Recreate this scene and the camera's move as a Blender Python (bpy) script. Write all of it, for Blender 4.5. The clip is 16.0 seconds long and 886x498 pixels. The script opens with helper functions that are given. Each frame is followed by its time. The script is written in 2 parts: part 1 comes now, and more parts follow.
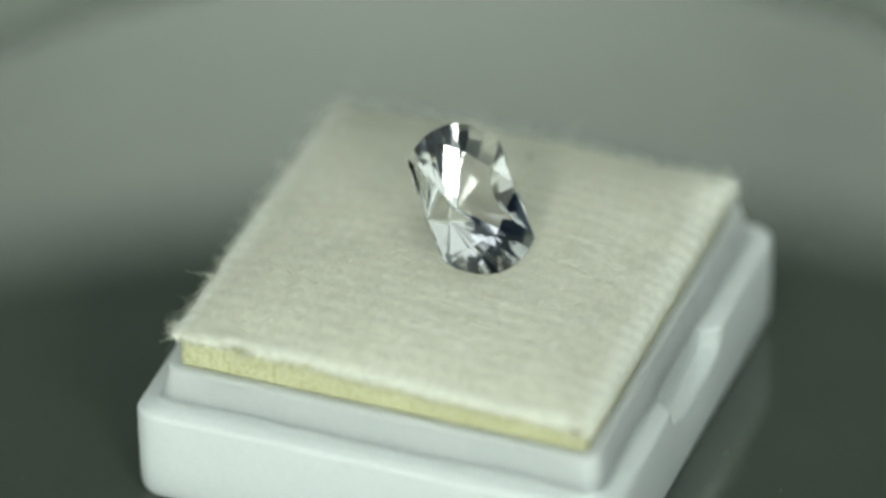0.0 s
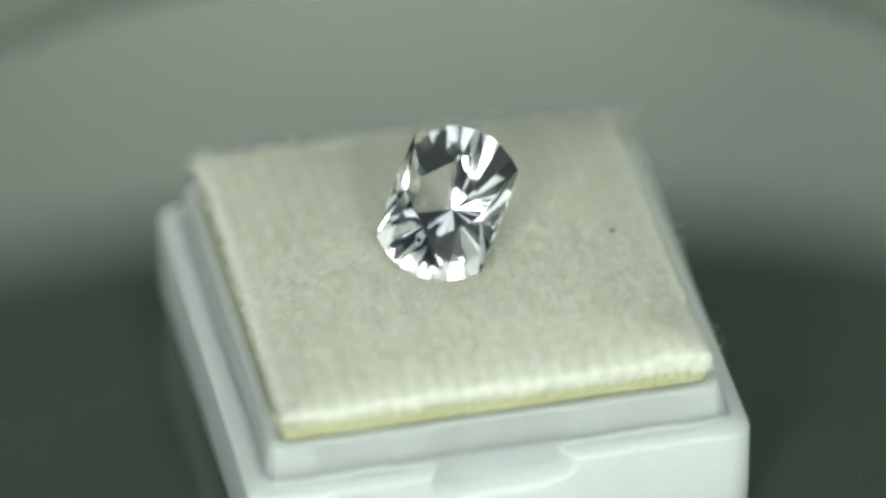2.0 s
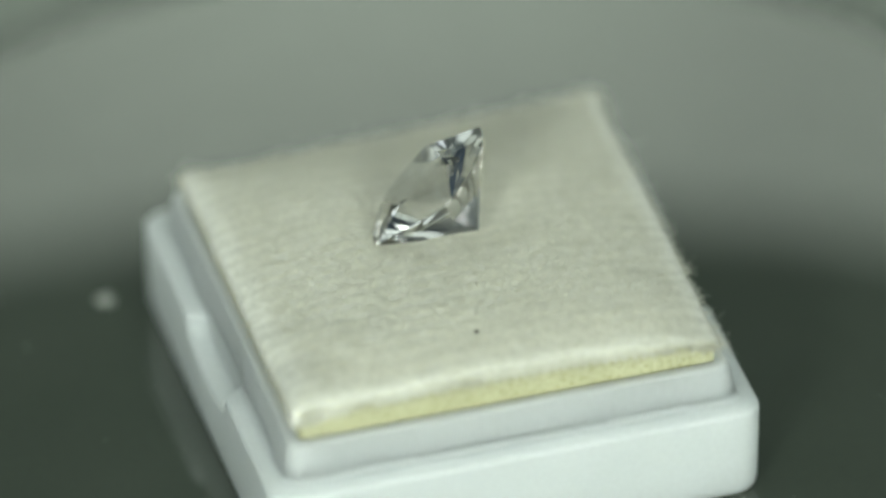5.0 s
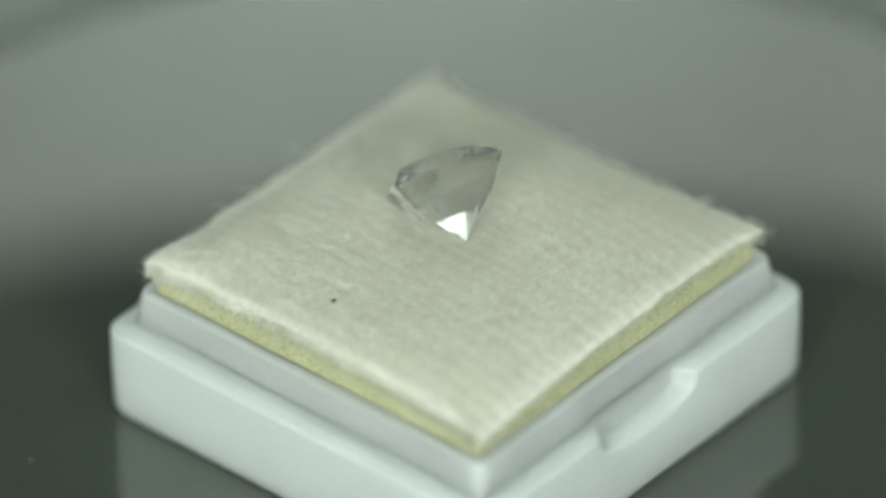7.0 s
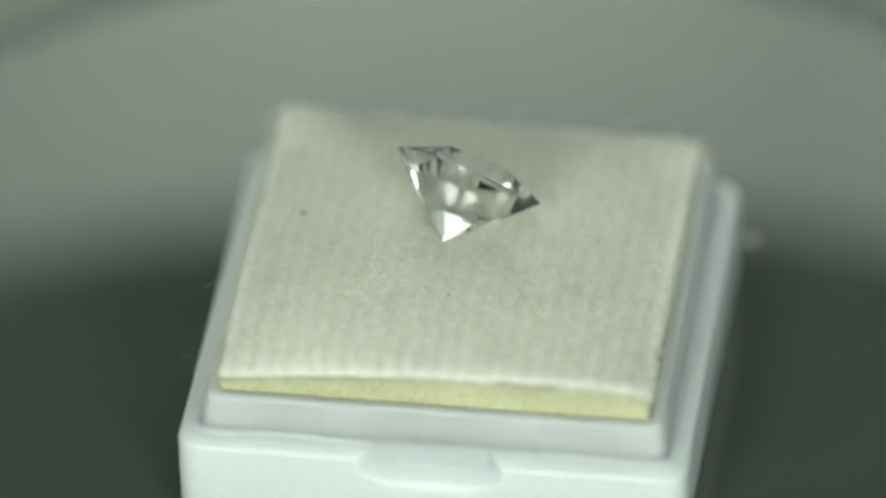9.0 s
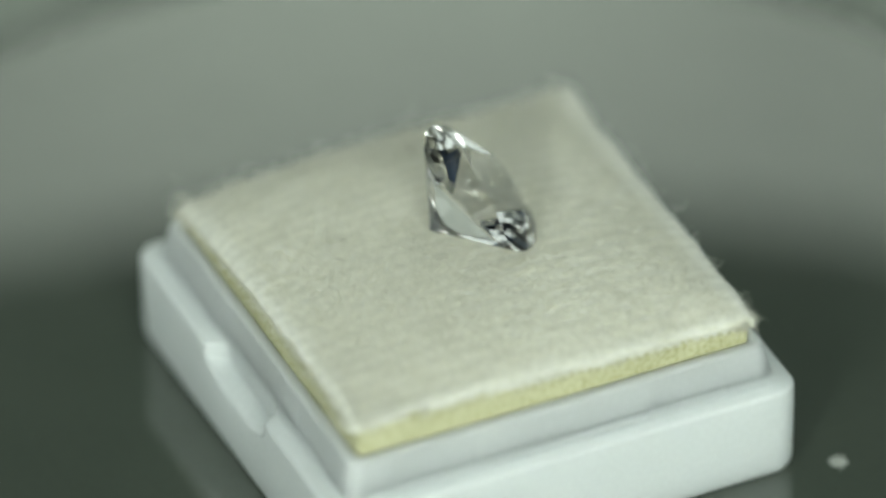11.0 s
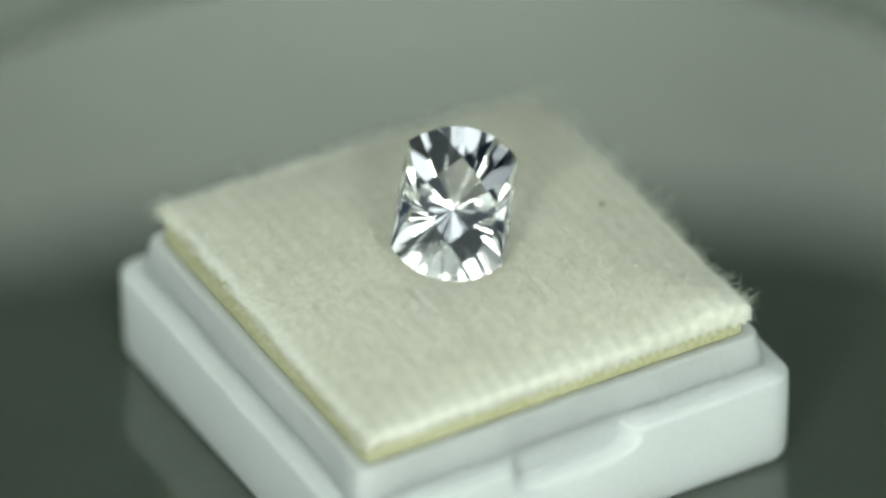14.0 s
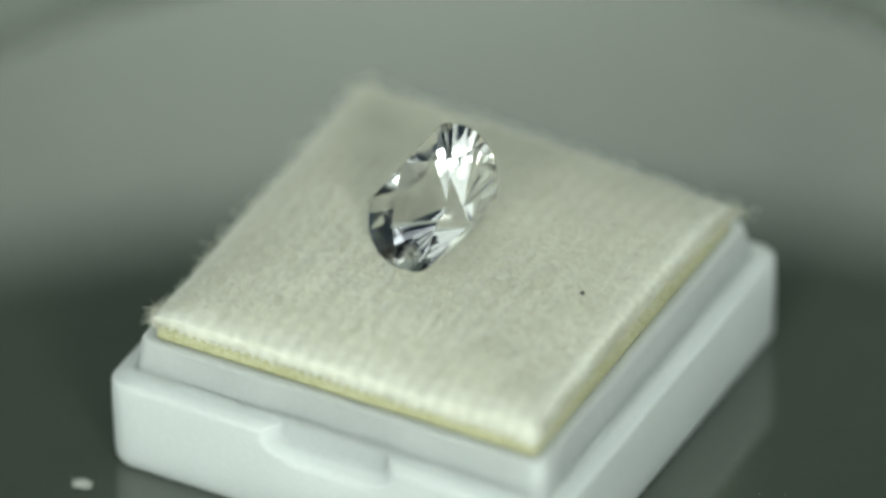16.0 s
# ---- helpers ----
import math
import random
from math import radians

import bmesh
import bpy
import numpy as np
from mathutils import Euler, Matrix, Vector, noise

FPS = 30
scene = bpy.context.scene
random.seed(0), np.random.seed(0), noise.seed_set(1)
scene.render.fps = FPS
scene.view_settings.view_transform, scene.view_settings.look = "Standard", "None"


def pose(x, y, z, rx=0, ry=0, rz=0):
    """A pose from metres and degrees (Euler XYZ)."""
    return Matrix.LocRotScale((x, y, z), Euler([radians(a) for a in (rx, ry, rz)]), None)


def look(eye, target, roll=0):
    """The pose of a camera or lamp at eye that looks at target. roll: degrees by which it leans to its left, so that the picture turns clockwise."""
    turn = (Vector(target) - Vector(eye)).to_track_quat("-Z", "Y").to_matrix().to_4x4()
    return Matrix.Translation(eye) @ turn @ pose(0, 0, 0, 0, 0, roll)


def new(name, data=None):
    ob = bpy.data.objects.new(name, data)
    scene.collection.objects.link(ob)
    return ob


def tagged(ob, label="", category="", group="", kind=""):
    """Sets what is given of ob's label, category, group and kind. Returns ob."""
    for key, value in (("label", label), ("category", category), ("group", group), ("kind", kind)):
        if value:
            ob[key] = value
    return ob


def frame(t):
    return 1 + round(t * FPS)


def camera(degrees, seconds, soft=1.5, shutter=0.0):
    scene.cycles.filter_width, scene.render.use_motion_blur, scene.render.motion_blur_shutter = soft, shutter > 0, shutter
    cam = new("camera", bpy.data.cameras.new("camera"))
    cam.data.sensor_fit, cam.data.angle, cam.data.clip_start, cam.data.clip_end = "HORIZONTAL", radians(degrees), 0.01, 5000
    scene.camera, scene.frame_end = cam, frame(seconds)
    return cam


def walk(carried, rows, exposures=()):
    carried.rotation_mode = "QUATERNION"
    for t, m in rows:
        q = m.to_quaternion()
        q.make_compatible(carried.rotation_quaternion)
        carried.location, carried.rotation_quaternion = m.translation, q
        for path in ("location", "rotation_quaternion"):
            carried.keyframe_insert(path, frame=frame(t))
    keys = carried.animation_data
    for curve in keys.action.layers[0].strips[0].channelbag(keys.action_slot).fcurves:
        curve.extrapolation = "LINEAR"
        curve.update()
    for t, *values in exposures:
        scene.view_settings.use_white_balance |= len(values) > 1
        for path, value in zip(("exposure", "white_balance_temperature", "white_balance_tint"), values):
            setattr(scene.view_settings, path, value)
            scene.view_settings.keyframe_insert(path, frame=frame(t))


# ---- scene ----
MM = 0.001
# ---- camera: a long lens that stands still ----
cam = camera(5.984, 16.0, soft=3.0, shutter=0.5)
TARGET = Vector((-0.70, 0.0, 11.32)) * MM
EYE = TARGET + 0.5159 * Vector((0, -math.cos(radians(36.32)), math.sin(radians(36.32))))
walk(cam, [(0, look(EYE, TARGET, -0.9)), (16.0, look(EYE, TARGET, -0.9))], exposures=[(0, 0.0), (16.0, 0.0)])
cam.data.dof.use_dof = True
cam.data.dof.focus_distance = 0.512
cam.data.dof.aperture_fstop = 10.5

# ---- light ----
world = bpy.data.worlds.new("world")
scene.world = world
world.use_nodes = True
world.node_tree.nodes["Background"].inputs[0].default_value = (0.80, 0.90, 0.82, 1)
world.node_tree.nodes["Background"].inputs[1].default_value = 0.02


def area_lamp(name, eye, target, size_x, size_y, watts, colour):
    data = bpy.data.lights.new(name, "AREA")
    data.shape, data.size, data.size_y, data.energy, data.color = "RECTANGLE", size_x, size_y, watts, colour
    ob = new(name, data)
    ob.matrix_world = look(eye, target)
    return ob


def lamp_at(name, azimuth, elevation, distance, size_x, size_y, watts, colour):
    """azimuth: degrees from the camera's side, to the right; the lamp faces the box."""
    a, e = radians(azimuth), radians(elevation)
    eye = Vector((math.cos(e) * math.sin(a), -math.cos(e) * math.cos(a), math.sin(e))) * distance + Vector((0, 0, 0.012))
    return area_lamp(name, eye, (0, 0, 0.012), size_x, size_y, watts, colour)


# two bright lamps beside the camera, broad soft panels behind, below and above it, an added fill overhead
lamp_at("right_lamp", 18, 23, 0.45, 0.11, 0.11, 0.85, (0.90, 1.0, 0.89))
lamp_at("left_lamp", -20, 22, 0.45, 0.10, 0.11, 0.92, (0.90, 1.0, 0.89))
area_lamp("right_soft_panel", (0.52, -0.80, 0.285), (0.52, 0, 0.285), 0.86, 0.53, 1.35, (0.87, 1.0, 0.90))
area_lamp("left_soft_panel", (-0.54, -0.80, 0.285), (-0.54, 0, 0.285), 0.86, 0.53, 1.4, (0.88, 1.0, 0.89))
area_lamp("lower_soft_panel", (-0.01, -0.80, 0.21), (-0.01, 0, 0.21), 0.19, 0.30, 0.20, (0.90, 1.0, 0.92))
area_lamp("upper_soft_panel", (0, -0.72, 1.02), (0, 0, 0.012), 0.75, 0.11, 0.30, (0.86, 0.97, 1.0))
# fill added to brighten the pad's top; no such lamp is known
area_lamp("overhead_fill", (0.0, 0.15, 1.0), (0, 0.15, 0), 1.1, 1.1, 2.75, (0.88, 1.0, 0.90))

# ---- materials ----


def material(name):
    m = bpy.data.materials.new(name)
    m.use_nodes = True
    return m, m.node_tree.nodes, m.node_tree.links, m.node_tree.nodes["Principled BSDF"]


def mixed(nodes, links, scale, dark, light, detail=6.0, low=0.35, high=0.65, coords="Object"):
    tc = nodes.new("ShaderNodeTexCoord")
    n = nodes.new("ShaderNodeTexNoise")
    n.inputs["Scale"].default_value, n.inputs["Detail"].default_value = scale, detail
    r = nodes.new("ShaderNodeValToRGB")
    r.color_ramp.elements[0].position, r.color_ramp.elements[1].position = low, high
    r.color_ramp.elements[0].color, r.color_ramp.elements[1].color = (*dark, 1), (*light, 1)
    links.new(tc.outputs[coords], n.inputs["Vector"])
    links.new(n.outputs["Fac"], r.inputs["Fac"])
    return n, r


def multiply(nodes, links, a, b, factor=1.0):
    x = nodes.new("ShaderNodeMixRGB")
    x.blend_type = "MULTIPLY"
    x.inputs[0].default_value = factor
    links.new(a, x.inputs[1])
    links.new(b, x.inputs[2])
    return x.outputs[0]


def bumped(nodes, links, height, bsdf, strength, distance):
    b = nodes.new("ShaderNodeBump")
    b.inputs["Strength"].default_value, b.inputs["Distance"].default_value = strength, distance
    links.new(height, b.inputs["Height"])
    links.new(b.outputs["Normal"], bsdf.inputs["Normal"])


def plastic_white():
    m, n, l, p = material("white_plastic")
    _, big = mixed(n, l, 140, (0.78, 0.84, 0.84), (0.815, 0.875, 0.875))
    fine, small = mixed(n, l, 2600, (0.97, 0.97, 0.97), (1, 1, 1))
    l.new(multiply(n, l, big.outputs[0], small.outputs[0]), p.inputs["Base Color"])
    p.inputs["Roughness"].default_value = 0.34
    p.inputs["IOR"].default_value = 1.49
    p.inputs["Subsurface Weight"].default_value = 0.8
    p.inputs["Subsurface Radius"].default_value = (1.0, 1.0, 0.95)
    p.inputs["Subsurface Scale"].default_value = 0.008
    bumped(n, l, fine.outputs["Fac"], p, 0.15, 0.00005)
    return m


def felt_white():
    m, n, l, p = material("white_felt")
    _, big = mixed(n, l, 130, (0.83, 0.82, 0.735), (0.88, 0.87, 0.79))
    fine, small = mixed(n, l, 2000, (0.86, 0.86, 0.84), (1, 1, 1), 8)
    rows = n.new("ShaderNodeTexWave")
    rows.bands_direction = 'X'
    rows.inputs["Scale"].default_value = 286.0
    rows.inputs["Distortion"].default_value = 0.7
    rows.inputs["Detail"].default_value = 3.0
    rows.inputs["Detail Scale"].default_value = 2.5
    at = n.new("ShaderNodeTexCoord")
    l.new(at.outputs["Object"], rows.inputs["Vector"])
    tone = n.new("ShaderNodeValToRGB")
    tone.color_ramp.elements[0].color = (0.915, 0.915, 0.905, 1)
    tone.color_ramp.elements[1].color = (1, 1, 1, 1)
    l.new(rows.outputs["Fac"], tone.inputs[0])
    mix = multiply(n, l, big.outputs[0], small.outputs[0])
    l.new(multiply(n, l, mix, tone.outputs[0]), p.inputs["Base Color"])
    p.inputs["Roughness"].default_value = 0.95
    p.inputs["Specular IOR Level"].default_value = 0.1
    p.inputs["Subsurface Weight"].default_value = 0.6
    p.inputs["Subsurface Radius"].default_value = (1.0, 1.0, 0.9)
    p.inputs["Subsurface Scale"].default_value = 0.0008
    p.inputs["Sheen Weight"].default_value = 0.25
    p.inputs["Sheen Roughness"].default_value = 0.6
    bumped(n, l, fine.outputs["Fac"], p, 0.3, 0.0001)
    return m


def fibre_white():
    m, n, l, p = material("felt_fibre")
    _, big = mixed(n, l, 500, (0.85, 0.84, 0.765), (0.90, 0.89, 0.82))
    l.new(big.outputs[0], p.inputs["Base Color"])
    p.inputs["Roughness"].default_value = 0.8
    through_light, half = n.new("ShaderNodeBsdfTranslucent"), n.new("ShaderNodeMixShader")
    l.new(big.outputs[0], through_light.inputs["Color"])
    half.inputs[0].default_value = 0.5
    l.new(p.outputs[0], half.inputs[1])
    l.new(through_light.outputs[0], half.inputs[2])
    l.new(half.outputs[0], n["Material Output"].inputs["Surface"])
    return m


def foam_yellow():
    m, n, l, p = material("yellow_foam")
    _, big = mixed(n, l, 260, (0.54, 0.53, 0.34), (0.61, 0.60, 0.40))
    fine, small = mixed(n, l, 3400, (0.74, 0.72, 0.58), (1, 1, 1), 5, 0.34, 0.54)
    l.new(multiply(n, l, big.outputs[0], small.outputs[0]), p.inputs["Base Color"])
    p.inputs["Roughness"].default_value = 0.95
    p.inputs["Specular IOR Level"].default_value = 0.15
    bumped(n, l, fine.outputs["Fac"], p, 0.8, 0.00015)
    return m


def platter_black():
    m, n, l, p = material("glossy_black_platter")
    _, big = mixed(n, l, 90, (0.058, 0.072, 0.056), (0.066, 0.080, 0.063))
    fine, small = mixed(n, l, 1500, (0.95, 0.95, 0.95), (1, 1, 1))
    l.new(multiply(n, l, big.outputs[0], small.outputs[0]), p.inputs["Base Color"])
    p.inputs["Roughness"].default_value = 0.045
    p.inputs["IOR"].default_value = 2.0
    return m


def gem_clear():
    m, n, l, p = material("clear_gem")
    p.inputs["Base Color"].default_value = (1.0, 1.0, 1.0, 1)
    p.inputs["Roughness"].default_value = 0.0
    p.inputs["IOR"].default_value = 1.62
    p.inputs["Transmission Weight"].default_value = 1.0
    return m


def plain(name, dark, light, scale, rough, spec=0.5):
    m, n, l, p = material(name)
    _, big = mixed(n, l, scale, dark, light)
    l.new(big.outputs[0], p.inputs["Base Color"])
    p.inputs["Roughness"].default_value = rough
    p.inputs["Specular IOR Level"].default_value = spec
    return m


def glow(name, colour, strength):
    """A glowing sheet; falloff from low in its middle is painted into the emission."""
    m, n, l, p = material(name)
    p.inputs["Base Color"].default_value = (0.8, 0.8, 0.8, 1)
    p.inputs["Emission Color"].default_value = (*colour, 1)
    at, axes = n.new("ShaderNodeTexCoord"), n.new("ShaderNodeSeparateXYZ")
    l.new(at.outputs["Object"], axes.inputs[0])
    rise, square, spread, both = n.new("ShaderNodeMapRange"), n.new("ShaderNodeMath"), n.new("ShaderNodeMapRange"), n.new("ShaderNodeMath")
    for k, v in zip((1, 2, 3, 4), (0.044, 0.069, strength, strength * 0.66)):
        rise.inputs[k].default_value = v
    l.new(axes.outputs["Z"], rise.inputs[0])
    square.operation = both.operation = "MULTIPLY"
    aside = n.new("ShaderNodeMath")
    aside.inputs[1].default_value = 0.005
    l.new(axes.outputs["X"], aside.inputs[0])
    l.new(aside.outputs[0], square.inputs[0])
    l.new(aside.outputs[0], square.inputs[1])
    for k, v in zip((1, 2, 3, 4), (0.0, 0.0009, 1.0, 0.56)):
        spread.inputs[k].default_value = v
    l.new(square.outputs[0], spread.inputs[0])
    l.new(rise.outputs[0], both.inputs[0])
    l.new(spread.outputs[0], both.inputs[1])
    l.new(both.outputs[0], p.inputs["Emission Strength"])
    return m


M_PLASTIC, M_FELT, M_FIBRE, M_FOAM = plastic_white(), felt_white(), fibre_white(), foam_yellow()
M_PLATTER, M_GEM = platter_black(), gem_clear()
M_BASE = plain("grey_plastic", (0.21, 0.235, 0.20), (0.25, 0.275, 0.24), 60, 0.4)
M_RIM = plain("dark_rim", (0.14, 0.155, 0.135), (0.17, 0.185, 0.165), 200, 0.35)
M_DESK = plain("pale_desk", (0.42, 0.44, 0.41), (0.50, 0.52, 0.49), 25, 0.55)
M_WALL = plain("dull_wall", (0.12, 0.18, 0.28), (0.16, 0.22, 0.33), 3, 0.9)
M_PALE = plain("pale_wall", (0.38, 0.42, 0.38), (0.45, 0.49, 0.45), 3, 0.9)
M_SPECK = plain("dark_speck", (0.04, 0.035, 0.03), (0.07, 0.06, 0.05), 900, 0.9)
M_LINT = plain("white_lint", (0.44, 0.46, 0.43), (0.56, 0.58, 0.54), 900, 0.9)
M_DUST = plain("grey_dust", (0.25, 0.26, 0.24), (0.4, 0.41, 0.38), 900, 0.9)
M_GLOW_SHEET = glow("glowing_backdrop", (0.84, 1.0, 0.81), 1.10)

# ---- mesh helpers ----


def part(name, bm, mat, parent=None, label="", smooth=False):
    me = bpy.data.meshes.new(name)
    bm.normal_update()
    bm.to_mesh(me)
    bm.free()
    me.materials.append(mat)
    if smooth:
        me.shade_smooth()
    ob = new(name, me)
    if parent is not None:
        ob.parent = parent
    if label:
        ob["label"] = label
    return ob


def loft(bm, rings, closed_top=True, closed_bottom=True):
    vs = [[bm.verts.new(v) for v in ring] for ring in rings]
    n = len(vs[0])
    for a, b in zip(vs, vs[1:]):
        for i in range(n):
            j = (i + 1) % n
            bm.faces.new((a[i], a[j], b[j], b[i]))
    if closed_bottom:
        bm.faces.new(vs[0][::-1])
    if closed_top:
        bm.faces.new(vs[-1])
    return vs


def rounded_square(half, r, z, side=48, arc=8):
    """A ring of points, counter-clockwise from the middle of no side: sides south, east, north, west."""
    pts = []
    for k in range(4):
        c, s = (1, 0, -1, 0)[k], (0, 1, 0, -1)[k]
        line = [(-(half - r) + 2 * (half - r) * i / side, -half) for i in range(side)]
        line += [((half - r) + r * math.sin(i / arc * math.pi / 2), -half + r - r * math.cos(i / arc * math.pi / 2)) for i in range(arc)]
        pts += [(x * c - y * s, x * s + y * c, z) for x, y in line]
    return pts


def circle(r, z, n=160):
    return [(r * math.cos(2 * math.pi * i / n), r * math.sin(2 * math.pi * i / n), z) for i in range(n)]


def scaled(ring):
    return [(x * MM, y * MM, z * MM) for x, y, z in ring]


def smooth(a, b, x):
    t = min(1.0, max(0.0, (x - a) / (b - a)))
    return t * t * (3 - 2 * t)


# ---- the place: desk, walls, added glowing sheet ----
bm = bmesh.new()
loft(bm, [[(-1.2, -1.2, -0.06), (1.2, -1.2, -0.06), (1.2, 1.2, -0.06), (-1.2, 1.2, -0.06)],
          [(-1.2, -1.2, -0.03), (1.2, -1.2, -0.03), (1.2, 1.2, -0.03), (-1.2, 1.2, -0.03)]])
tagged(part("floor", bm, M_DESK), "pale grey matt table top under the turntable", "table top", kind="structure")


def wall(name, x0, y0, x1, y1, z0, z1, label, category="wall", mat=None):
    bm = bmesh.new()
    loft(bm, [[(x0, y0, z), (x1, y0, z), (x1, y1, z), (x0, y1, z)] for z in (z0, z1)])
    tagged(part(name, bm, mat or M_WALL), label, category, kind="structure")


wall("wall_south", -1.2, -1.3, 1.2, -1.2, -0.06, 1.5, "dark blue-grey painted wall of the room")
wall("wall_north", -1.2, 1.2, 1.2, 1.3, -0.06, 1.5, "pale grey painted wall of the room", mat=M_PALE)
wall("wall_east", 1.2, -1.3, 1.3, 1.3, -0.06, 1.5, "dark blue-grey painted wall of the room")
wall("wall_west", -1.3, -1.3, -1.2, 1.3, -0.06, 1.5, "dark blue-grey painted wall of the room")
wall("ceiling", -1.3, -1.3, 1.3, 1.3, 1.5, 1.6, "pale grey ceiling of the room", "ceiling")


# unseen glowing source, added for the bright field that the platter mirrors
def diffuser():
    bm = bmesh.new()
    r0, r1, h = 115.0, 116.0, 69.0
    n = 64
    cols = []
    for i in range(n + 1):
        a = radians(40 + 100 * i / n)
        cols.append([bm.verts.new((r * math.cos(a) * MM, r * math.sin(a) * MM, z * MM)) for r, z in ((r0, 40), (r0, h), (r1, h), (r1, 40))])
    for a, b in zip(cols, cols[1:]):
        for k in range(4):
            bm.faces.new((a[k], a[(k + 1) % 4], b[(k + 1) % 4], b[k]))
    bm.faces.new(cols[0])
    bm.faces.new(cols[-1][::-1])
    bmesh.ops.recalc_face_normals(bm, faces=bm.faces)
    ob = new("backdrop_glow")
    part("glow_sheet", bm, M_GLOW_SHEET, ob)
    # unseen band added to carry the sheet, grey behind the gem's tip
    bm = bmesh.new()
    cols = []
    for i in range(n + 1):
        a = radians(40 + 100 * i / n)
        cols.append([bm.verts.new((r * math.cos(a) * MM, r * math.sin(a) * MM, z * MM)) for r, z in ((114.8, -30), (114.8, 40), (116.2, 40), (116.2, -30))])
    for a, b in zip(cols, cols[1:]):
        for k in range(4):
            bm.faces.new((a[k], a[(k + 1) % 4], b[(k + 1) % 4], b[k]))
    bm.faces.new(cols[0])
    bm.faces.new(cols[-1][::-1])
    bmesh.ops.recalc_face_normals(bm, faces=bm.faces)
    part("stand_band", bm, M_DESK, ob, "unseen opaque pale grey stand added under the sheet")
    tagged(ob, "unseen curved white sheet glowing by itself, added behind the turntable", "light diffuser")


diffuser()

# ---- turntable ----
SPIN_START, SPIN = 68.94, -28.596   # degrees, degrees a second


def turntable():
    table = new("turntable")
    tagged(table, "small round motor turntable with a glossy black platter", "turntable")
    bm = bmesh.new()
    loft(bm, [scaled(circle(r, z)) for r, z in ((69, -30), (70, -29), (70, -2), (69.5, -1.2), (50.5, -1.0), (50.3, -5.0))], True, True)
    part("housing", bm, M_BASE, table, "pale grey plastic housing")
    bm = bmesh.new()
    loft(bm, [scaled(circle(r, z)) for r, z in ((48.0, -4.9), (48.0, -0.4), (47.9, -0.12), (47.7, 0.0))])
    plate = part("platter", bm, M_PLATTER, table, "glossy black platter, slightly dusty")
    bm = bmesh.new()
    vs = [[bm.verts.new(v) for v in scaled(circle(r, z))] for r, z in ((48.02, -4.9), (48.02, -0.3), (48.3, 0.0), (49.7, 0.0), (50.0, -0.3), (50.0, -4.9))]
    for a, b in zip(vs, vs[1:] + vs[:1]):
        for i in range(160):
            j = (i + 1) % 160
            bm.faces.new((a[i], b[i], b[j], a[j]))
    bmesh.ops.recalc_face_normals(bm, faces=bm.faces)
    part("rim", bm, M_RIM, plate, "dull dark rim")
    return plate


PLATTER = turntable()

# ---- gem box ----
BOX_AT = (-0.46, -0.36)   # the box's middle on the platter
RIM_Z = 9.05


def box_ring(half, r, z, notch, ribs=0.0):
    ring = rounded_square(half, r, z, side=160)
    out = []
    for x, y, zz in ring:
        if abs(y) > half - 0.01 and abs(x) < 6 and notch > 0:
            w = 4.2 if z > 5.7 else 4.2 * max(0.0, 1 - ((5.7 - z) / 1.05) ** 2) ** 0.35
            inward = notch * (1 - smooth(w - 0.8, w + 0.35, abs(x)))
            y -= math.copysign(inward, y)
        if ribs and abs(y) > half - 0.01:
            y -= math.copysign(ribs * smooth(6.6, 6.8, abs(x)) * (1 - smooth(10.9, 11.1, abs(x))), y)
        if ribs and abs(x) > half - 0.01:
            x -= math.copysign(ribs * smooth(5.8, 6.0, abs(y)) * (1 - smooth(10.9, 11.1, abs(y))), x)
        out.append((x, y, zz))
    return scaled(out)


def seam(ring):
    """Keep the shading crisp along one ring of a loft."""
    members = set(ring)
    for v in ring:
        for e in v.link_edges:
            if e.other_vert(v) in members:
                e.smooth = False


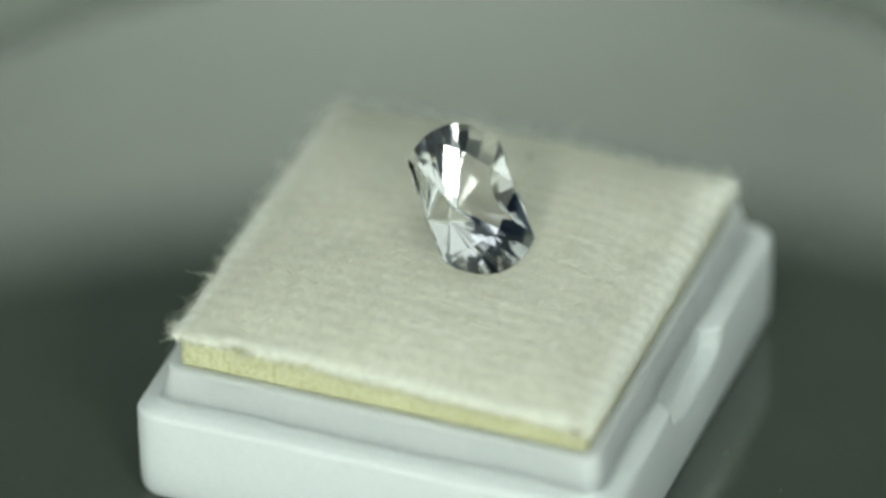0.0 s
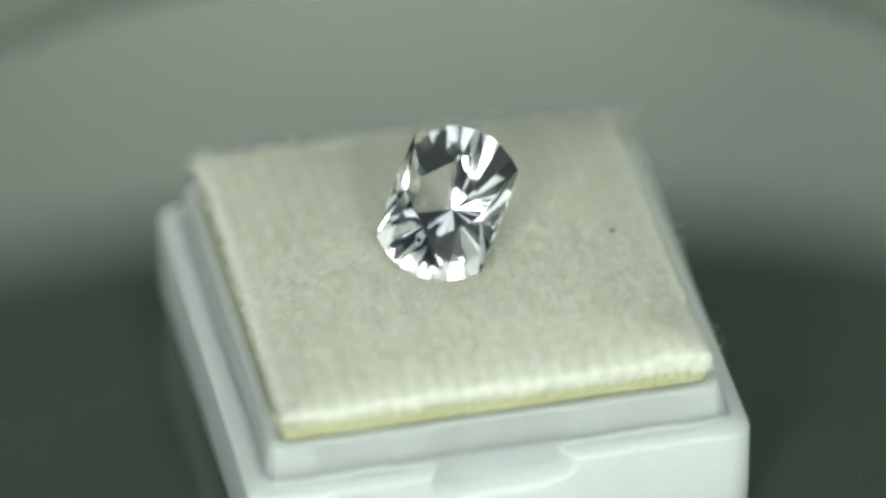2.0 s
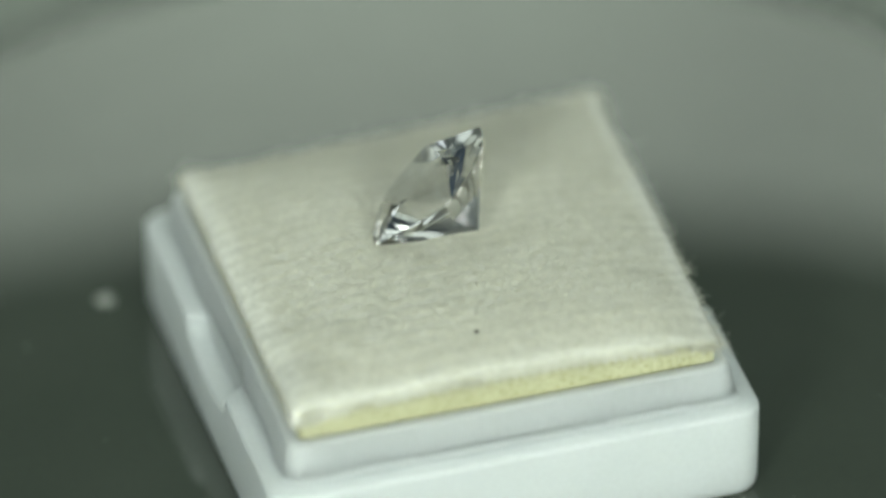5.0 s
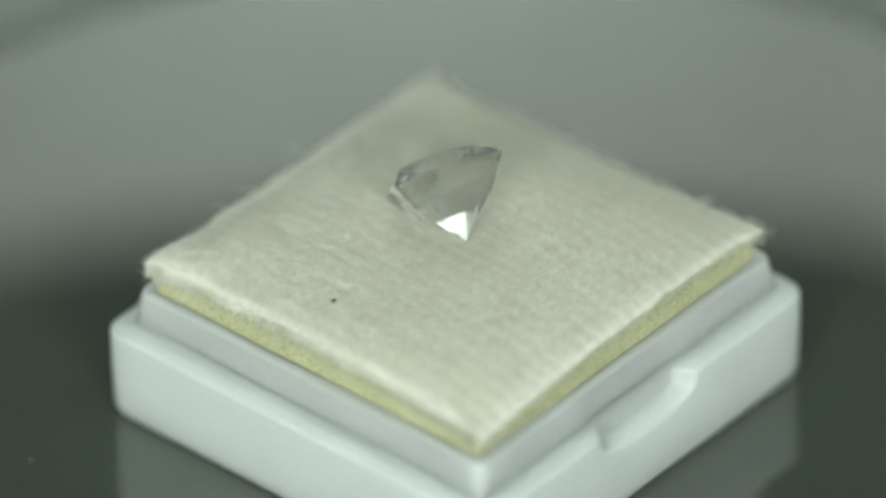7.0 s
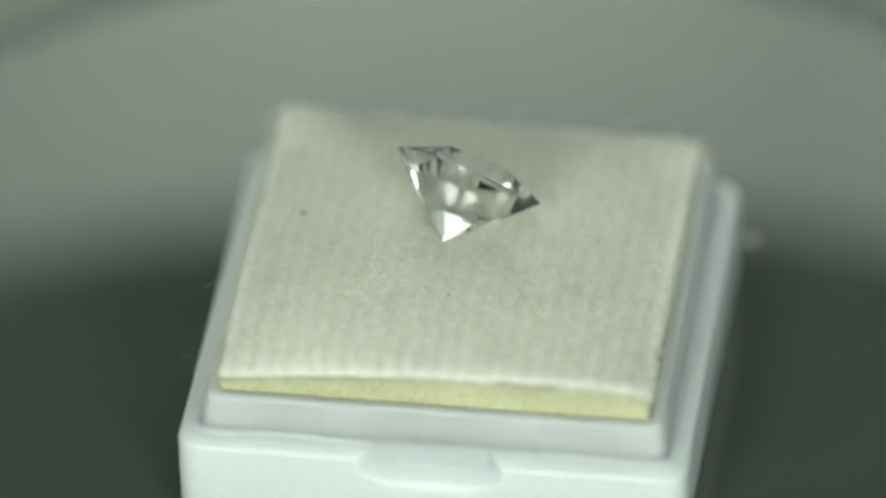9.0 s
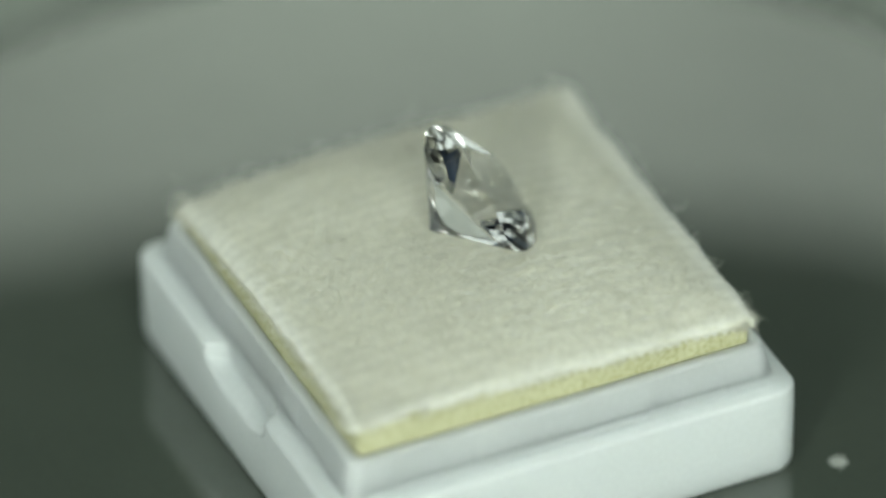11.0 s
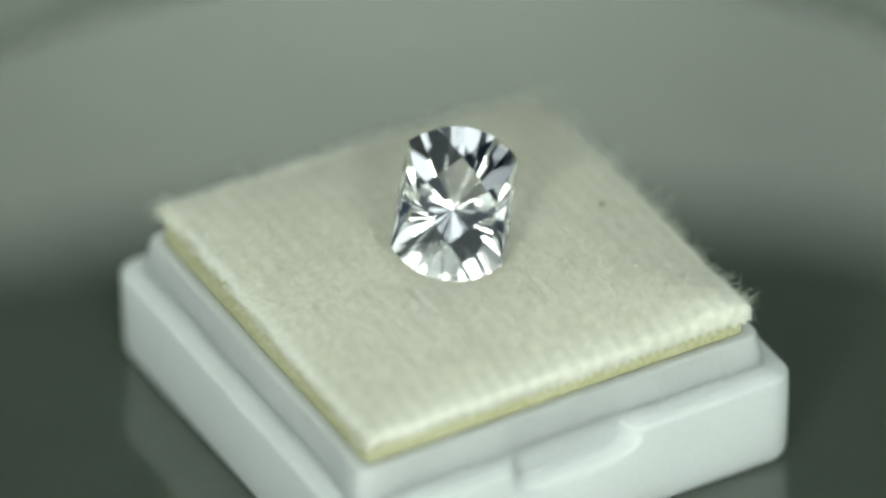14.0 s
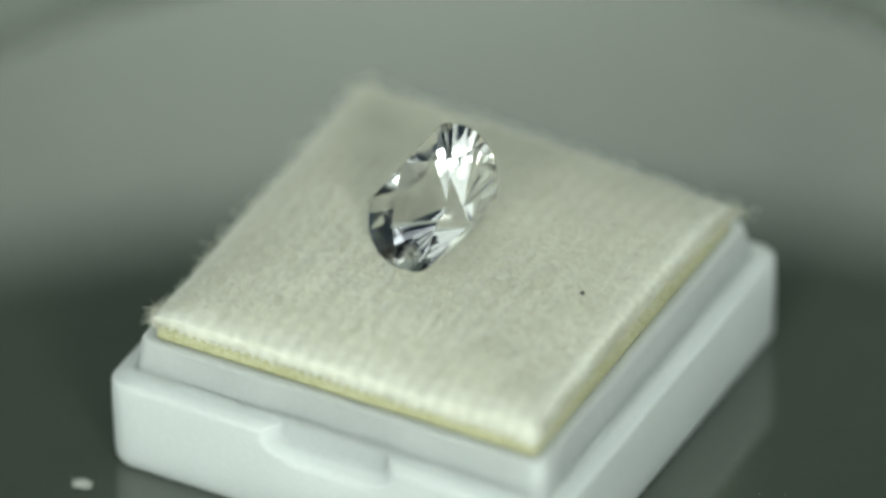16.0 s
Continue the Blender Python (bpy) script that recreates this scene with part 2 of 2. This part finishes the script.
def gem_box():
    box = new("gem_box")
    tagged(box, "small square white plastic gem box standing open on the platter", "gem box")
    bm = bmesh.new()
    rings = [(14.6, 1.2, 0.0, 0, 0), (15.1, 1.3, 0.18, 0, 0), (15.3, 1.4, 0.55, 0, 0), (15.35, 1.4, 1.0, 0, 0), (15.4, 1.4, 4.2, 0, 0)]
    rings += [(15.4, 1.4, 4.7 + 0.13 * k, 1.28 * smooth(4.6, 5.2, 4.7 + 0.13 * k), 0) for k in range(11)]
    rings += [(15.4, 1.4, 6.12, 1.28, 0), (15.37, 1.38, 6.25, 1.25, 0), (15.29, 1.35, 6.36, 1.17, 0), (15.16, 1.3, 6.42, 1.04, 0), (14.6, 1.2, 6.47, 0.48, 0), (14.40, 1.14, 6.52, 0.28, 0),
              (14.27, 1.05, 6.62, 0.17, 0), (14.21, 1.0, 6.78, 0.12, 0.05), (14.16, 0.98, 6.95, 0.12, 0.07), (13.88, 0.92, 8.60, 0.10, 0.07), (13.85, 0.91, 8.75, 0.08, 0.05),
              (13.81, 0.9, 8.88, 0.04, 0), (13.74, 0.87, 8.98, 0, 0), (13.62, 0.82, RIM_Z, 0, 0), (13.12, 0.45, RIM_Z, 0, 0), (13.04, 0.4, RIM_Z - 0.06, 0, 0), (13.0, 0.35, 4.0, 0, 0)]
    split = [r[2] for r in rings].index(6.95)
    lower = rings[:split + 1] + [(13.2, 0.6, 6.93, 0, 0), (13.02, 0.35, 6.0, 0, 0), (13.0, 0.35, 4.0, 0, 0)]
    seam(loft(bm, [box_ring(*r) for r in lower])[split])
    part("base", bm, M_PLASTIC, box, smooth=True)
    bm = bmesh.new()
    upper = [(13.4, 0.7, 6.7, 0, 0)] + [(r[0], r[1], max(r[2], 6.5), r[3], r[4]) for r in rings[split:]]
    vs = loft(bm, [box_ring(*r) for r in upper], False, False)
    for i in range(len(vs[0])):
        k = (i + 1) % len(vs[0])
        bm.faces.new((vs[-1][i], vs[-1][k], vs[0][k], vs[0][i]))
    seam(vs[1])
    part("rim", bm, M_PLASTIC, box, smooth=True)
    return box


BOX = gem_box()

# ---- cushion ----
PAD_HALF = 12.85


def hem_height(x, y):
    """Height of the felt's lower edge over the platter, in the box's own space."""
    u, v = (x / PAD_HALF + 1) / 2, (y / PAD_HALF + 1) / 2
    z = (1 - u) * (1 - v) * 10.15 + u * (1 - v) * 10.05 + u * v * 9.95 + (1 - u) * v * 10.9
    return z + 0.55 * v * 4 * u * (1 - u) + 0.6 * u * u * 4 * v * (1 - v) + 0.10 * noise.noise((x * 0.4, y * 0.4, 7.0))


def pad_height(x, y):
    """Height of the pad's top, swelling up from its edges."""
    hem = hem_height(x, y)
    u, v = min(1.0, abs(x) / PAD_HALF), min(1.0, abs(y) / PAD_HALF)
    edge = min(PAD_HALF - abs(x), PAD_HALF - abs(y))
    level = 12.5 + noise.noise((x * 0.35, y * 0.35, 1.0)) * 0.08
    rise = 0.36 + 0.45 * smooth(5, 12.5, x) * (1 - v ** 5) + 0.55 * smooth(5, 12.5, -y) * (1 - u ** 5)   # the pile stands fuller along two sides
    top = hem + rise + (level - hem - rise) * (1 - u ** (3.2 + 1.5 * smooth(0, 6, x))) * (1 - v ** (3.2 + 0.5 * smooth(0, 6, -y))) - 0.13 * max(0.0, 1 - edge / 0.4) ** 2
    lift = 0.0
    for cx, cy, up in ((-1, -1, 0.2), (1, -1, 0.8), (1, 1, 0.0), (-1, 1, 0.1)):
        r = math.hypot(x - cx * PAD_HALF, y - cy * PAD_HALF)
        lift += up * (1 - smooth(0, 5.0, r))
    lift += 0.2 * (1 - smooth(0, 5.5, math.hypot(x - 8.5, y + 10.5)))
    return top + lift + noise.noise((x * 1.3, y * 1.3, 5.0)) * 0.02


def pad_ridges(x, y):
    edge = min(PAD_HALF - abs(x), PAD_HALF - abs(y))
    return 0.018 * (0.3 + 0.7 * smooth(0.5, 4, edge)) * (1 - 0.97 * smooth(-1, 6, y)) * -math.cos(2 * math.pi * x / 1.0985) * (0.75 + 0.4 * noise.noise((x * 0.3, y * 0.3, 9.0)) + 0.5 * noise.noise((x * 0.9, y * 1.7, 6.0)))


def pad_edge(t, side):
    return 0.14 * noise.noise((t * 0.5, side * 7.1, 0.0)) + 0.04 * noise.noise((t * 2.5, side * 7.1, 4.0))


def cushion():
    pad = new("cushion_pad")
    tagged(pad, "square cream felt-topped yellow foam pad filling the gem box", "cushion pad")
    bm = bmesh.new()
    n = 210
    grid = []
    for j in range(n + 1):
        row = []
        for i in range(n + 1):
            x, y = -PAD_HALF + 2 * PAD_HALF * i / n, -PAD_HALF + 2 * PAD_HALF * j / n
            z = pad_height(x, y) + pad_ridges(x, y) + 0.015 * noise.noise((x * 3.2, y * 3.2, 2.0)) + 0.015 * noise.noise((x * 6, y * 6, 4.0))
            ex = x * (1 + pad_edge(y, math.copysign(1, x)) / PAD_HALF * smooth(0.95, 1, abs(x) / PAD_HALF))
            ey = y * (1 + pad_edge(x, 3 * math.copysign(1, y)) / PAD_HALF * smooth(0.95, 1, abs(y) / PAD_HALF))
            out = 0.2 * (1 - smooth(0, 3.5, math.hypot(x - PAD_HALF, y + PAD_HALF))) + 0.3 * (1 - smooth(0, 3.0, math.hypot(x + PAD_HALF, y - PAD_HALF)))
            ex += math.copysign(out * 0.7 + 0.18 * smooth(0.9, 1, abs(x) / PAD_HALF), x)
            ey += math.copysign(out * 0.7 + (0.50 if y < 0 else 0.35) * smooth(0.9, 1, abs(y) / PAD_HALF), y)
            row.append(bm.verts.new((ex * MM, ey * MM, z * MM)))
        grid.append(row)
    for a, b in zip(grid, grid[1:]):
        for i in range(n):
            bm.faces.new((a[i], a[i + 1], b[i + 1], b[i]))
    # a turned-down hem
    loop = grid[0][:-1] + [r[-1] for r in grid[:-1]] + grid[-1][:0:-1] + [r[0] for r in grid[:0:-1]]
    low = []
    for v in loop:
        x, y = v.co.x / MM, v.co.y / MM
        teeth = 0.15 * math.sin(2 * math.pi * (x + y) / 0.62) + 0.08 * noise.noise((x * 2, y * 2, 0.0))
        z = hem_height(max(-PAD_HALF, min(PAD_HALF, x)), max(-PAD_HALF, min(PAD_HALF, y))) + teeth
        low.append(bm.verts.new((v.co.x, v.co.y, min(z * MM, v.co.z - 0.0001))))
    for i in range(len(loop)):
        j = (i + 1) % len(loop)
        bm.faces.new((loop[j], loop[i], low[i], low[j]))
    part("felt_cover", bm, M_FELT, pad, "cream ribbed felt cover", smooth=True)
    # foam block with a slightly uneven cut side
    bm = bmesh.new()
    side = 120
    rings = []
    for k in range(7):
        f = k / 6
        ring = []
        for x, y, _ in rounded_square(PAD_HALF + 0.15, 0.25, 0, side=side, arc=4):
            top = hem_height(max(-PAD_HALF, min(PAD_HALF, x)), max(-PAD_HALF, min(PAD_HALF, y))) + 0.22
            z = 4.1 + (top - 4.1) * (0 if k == 0 else 0.6 + 0.4 * (k - 1) / 5)
            w = 1 + (0.05 * noise.noise((x * 3, y * 3, z * 3)) - 0.03) / PAD_HALF
            ring.append((x * w * MM, y * w * MM, z * MM))
        rings.append(ring)
    loft(bm, rings)
    part("foam", bm, M_FOAM, pad, "yellow open-cell foam", smooth=True)
    # loose fibres of the felt
    rng = random.Random(4)
    bm = bmesh.new()

    def fibre(x, y, z, dx, dy, dz, length, thick):
        p = Vector((x, y, z))
        d = Vector((dx, dy, dz)).normalized()
        bend = Vector((rng.uniform(-1, 1), rng.uniform(-1, 1), rng.uniform(-0.8, 0.5))) * 0.75
        a = d.orthogonal().normalized()
        b = d.cross(a)
        prev = None
        for k in range(3):
            q = p + d * length * k / 2 + bend * length * (k / 2) ** 2
            r = thick * (1 - 0.4 * k)
            ring = [bm.verts.new((q + (a * math.cos(w) + b * math.sin(w)) * r) * MM) for w in (0, 2.09, 4.19)]
            if prev:
                for i in range(3):
                    bm.faces.new((prev[i], prev[(i + 1) % 3], ring[(i + 1) % 3], ring[i]))
            prev = ring

    for _ in range(95000):
        x, y = rng.uniform(-12.6, 12.6), rng.uniform(-12.6, 12.6)
        if pad_ridges(x, y) < rng.uniform(-0.022, 0.007):   # the pile stands thicker along the ribs
            continue
        fibre(x, y, pad_height(x, y), rng.uniform(-1, 1), rng.uniform(-1, 1), rng.uniform(0.1, 0.9), rng.uniform(0.10, 0.34), rng.uniform(0.011, 0.020))
    for _ in range(14000):
        k, t = rng.randrange(4), rng.uniform(-12.85, 12.85)
        if rng.random() < 0.12:
            t = math.copysign(12.85 - abs(rng.gauss(0, 0.5)), t)
        ox, oy = ((0, -1), (1, 0), (0, 1), (-1, 0))[k]
        x, y = (t if ox == 0 else ox * 12.8), (t if oy == 0 else oy * 13.05)
        corner = smooth(11.5, 12.8, abs(t))
        fibre(x, y, hem_height(x, y) + (pad_height(x, y) - hem_height(x, y)) * rng.random(), ox * 1.0 + rng.uniform(-0.9, 0.9), oy * 1.0 + rng.uniform(-0.9, 0.9), rng.uniform(-0.4, 0.8),
              rng.uniform(0.16, 0.5) * (1.7 if k == 1 else 1.15) * (0.7 + 0.9 * max(0.0, noise.noise((t * 1.1, k * 5.0, 2.0)) + 0.2)) * (1 + 0.7 * corner * rng.random()) * (1.8 if rng.random() < 0.06 else 1.0), rng.uniform(0.012, 0.024))
    for cx, cy, count in ((1, -1, 900), (-1, 1, 900), (-1, -1, 200), (1, 1, 200)):
        for _ in range(count):
            x, y = cx * (12.8 - abs(rng.gauss(0, 0.7))), cy * (12.8 - abs(rng.gauss(0, 0.7)))
            fibre(x, y, pad_height(x, y) - 0.5 * rng.random(), cx + rng.uniform(-0.9, 0.9), cy + rng.uniform(-0.9, 0.9), rng.uniform(-0.3, 0.7), rng.uniform(0.2, 0.65), rng.uniform(0.008, 0.014))
    f = part("fuzz", bm, M_FIBRE, pad, "fine white felt fibres")
    f["kind"] = "stuff"
    return pad


PAD = cushion()

# ---- the gem ----
GEM_AT = Vector((-0.679, -1.369, 15.826))
GEM_TURN = Matrix(((0.8251, 0.4882, -0.2845), (-0.5412, 0.5379, -0.6464), (-0.1625, 0.6873, 0.7080)))


def gemstone():
    bm = bmesh.new()
    bmesh.ops.create_cube(bm, size=30)

    def cut(normal, point):
        n = Vector(normal).normalized()
        geom = bm.verts[:] + bm.edges[:] + bm.faces[:]
        bmesh.ops.bisect_plane(bm, geom=geom, plane_co=Vector(point), plane_no=n, clear_outer=True, dist=1e-5)
        rim = [e for e in bm.edges if e.is_boundary]
        if rim:
            bmesh.ops.contextual_create(bm, geom=rim)

    culet = 4.13
    r, cy, step = 4.565, 0.175, 11.9
    ends = [(end + a, r * math.cos(radians(step)) + cy * math.cos(radians(a))) for end in (90, -90) for a in (-3 * step, -step, step, 3 * step)]
    sides = [(turn + a, 3.40) for turn in (0, 180) for a in (-2.0, 2.0)]
    for ang, d in ends + sides:
        c, s = math.cos(radians(ang)), math.sin(radians(ang))
        side = abs(c) > 0.95
        cut((c, s, 0), (c * d, s * d, 0))
        # crown: a narrow facet over each stretch of the girdle
        tilt = radians(47 if side else (27.5 if abs(c) < 0.4 else 23.5))
        cut((c * math.sin(tilt), s * math.sin(tilt), math.cos(tilt)), (c * d, s * d, 0.07))
        # pavilion: slim facets under each stretch, all running to the culet
        if side:
            for fan in (-16.0, -8.0, 8.0, 16.0):
                c2, s2 = math.cos(radians(ang + fan)), math.sin(radians(ang + fan))
                tilt = radians(43.5 - 0.06 * abs(fan))
                cut((c2 * math.sin(tilt), s2 * math.sin(tilt), -math.cos(tilt)), (0, 0, -culet))
            tilt = radians(58)
            cut((c * math.sin(tilt), s * math.sin(tilt), -math.cos(tilt)), (c * d, s * d, -0.07))
        else:
            for fan in (-7.5, 0.0, 7.5):
                c2, s2 = math.cos(radians(ang + fan)), math.sin(radians(ang + fan))
                cut((c2 * culet, s2 * culet, -(d * math.cos(radians(fan)) - 0.09)), (0, 0, -culet))
    # four broad kites at the corners
    for sx in (-1, 1):
        for sy in (-1, 1):
            cut((sx * 2.62, sy * 2.62, 9.65), (sx * 3.37, sy * 3.25, 0.075))
    cut((0, 0, 1), (0, 0, 1.16))
    bmesh.ops.scale(bm, vec=(1.03 * MM, 1.03 * MM, 1.03 * MM), verts=bm.verts)
    bmesh.ops.recalc_face_normals(bm, faces=bm.faces)
    gem = part("gemstone", bm, M_GEM)
    return tagged(gem, "clear colourless faceted barrel-cut gemstone leaning on the felt pad", "gemstone")


GEM = gemstone()


# ---- speck and lint ----
def crumb(name, size, mat, label, category, seed, flat=0.6):
    bm = bmesh.new()
    bmesh.ops.create_icosphere(bm, subdivisions=2, radius=size * MM)
    for v in bm.verts:
        n = 1 + 0.5 * noise.noise(v.co * (1.2 / (size * MM)) + Vector((seed, 0, 0)))
        v.co = Vector((v.co.x * n * 1.2, v.co.y * n, v.co.z * n * flat))
    return tagged(part(name, bm, mat), label, category)


def lint(name, size, strands, seed):
    rng = random.Random(seed)
    bm = bmesh.new()
    for _ in range(strands):
        p = Vector((rng.gauss(0, 0.35), rng.gauss(0, 0.2), 0.02 + abs(rng.gauss(0, 0.1)))) * size
        a = rng.uniform(0, 6.28)
        prev = None
        for k in range(5):
            a += rng.uniform(-0.7, 0.7)
            q = p.copy()
            r = 0.035 * size
            side = Vector((-math.sin(a), math.cos(a), 0)) * r
            ring = [bm.verts.new(w * MM) for w in (q + side, q - side, q + Vector((0, 0, r * 1.5)))]
            if prev:
                for i in range(3):
                    bm.faces.new((prev[i], prev[(i + 1) % 3], ring[(i + 1) % 3], ring[i]))
            prev = ring
            p += Vector((math.cos(a), math.sin(a), rng.uniform(-0.1, 0.15))) * 0.22 * size
            p.z = max(p.z, 0.01)
    return tagged(part(name, bm, M_LINT), "tiny white tuft of lint on the black platter", "lint")


def dust():
    rng = random.Random(21)
    bm = bmesh.new()
    for _ in range(130):
        r, a = 46 * math.sqrt(rng.random()), rng.uniform(0, 6.283)
        x, y = r * math.cos(a), r * math.sin(a)
        if max(abs(x), abs(y)) < 16.5:
            continue
        size = 0.02 + 0.04 * rng.random() ** 3
        length, turn = size * rng.choice((1, 1, 1, 3, 6)), rng.uniform(0, 3.14)
        c, s = math.cos(turn), math.sin(turn)
        base = [bm.verts.new(((x + c * u * length - s * v * size) * MM, (y + s * u * length + c * v * size) * MM, 0.00001)) for u, v in ((-1, 0), (0, -1), (1, 0), (0, 1))]
        tip = bm.verts.new((x * MM, y * MM, size * MM))
        for k in range(4):
            bm.faces.new((base[k], base[(k + 1) % 4], tip))
    ob = part("dust", bm, M_DUST)
    return tagged(ob, "fine pale dust motes scattered over the black platter", "dust", kind="stuff")


DUST = dust()
SPECK = crumb("speck", 0.13, M_SPECK, "tiny dark speck of dirt on the felt pad", "speck", 3)
LINT = lint("lint", 0.56, 90, 8)


# ---- everything on the platter turns with it ----
def motions():
    steps = [16.0 * k / 64 for k in range(65)]

    def ride(ob, m):
        walk(ob, [(t, pose(0, 0, 0, 0, 0, SPIN_START + SPIN * t) @ m) for t in steps])

    ride(PLATTER, Matrix.Identity(4))
    on_box = pose(BOX_AT[0] * MM, BOX_AT[1] * MM, 0)
    ride(BOX, on_box)
    ride(PAD, on_box)
    ride(GEM, Matrix.Translation(GEM_AT * MM) @ GEM_TURN.normalized().to_4x4())
    sx, sy = 9.51, -1.44
    ride(SPECK, pose(sx * MM, sy * MM, (pad_height(sx - BOX_AT[0], sy - BOX_AT[1]) + 0.04) * MM))
    ride(DUST, Matrix.Identity(4))
    ride(LINT, pose(-16.18 * MM, -18.14 * MM, 0))


motions()
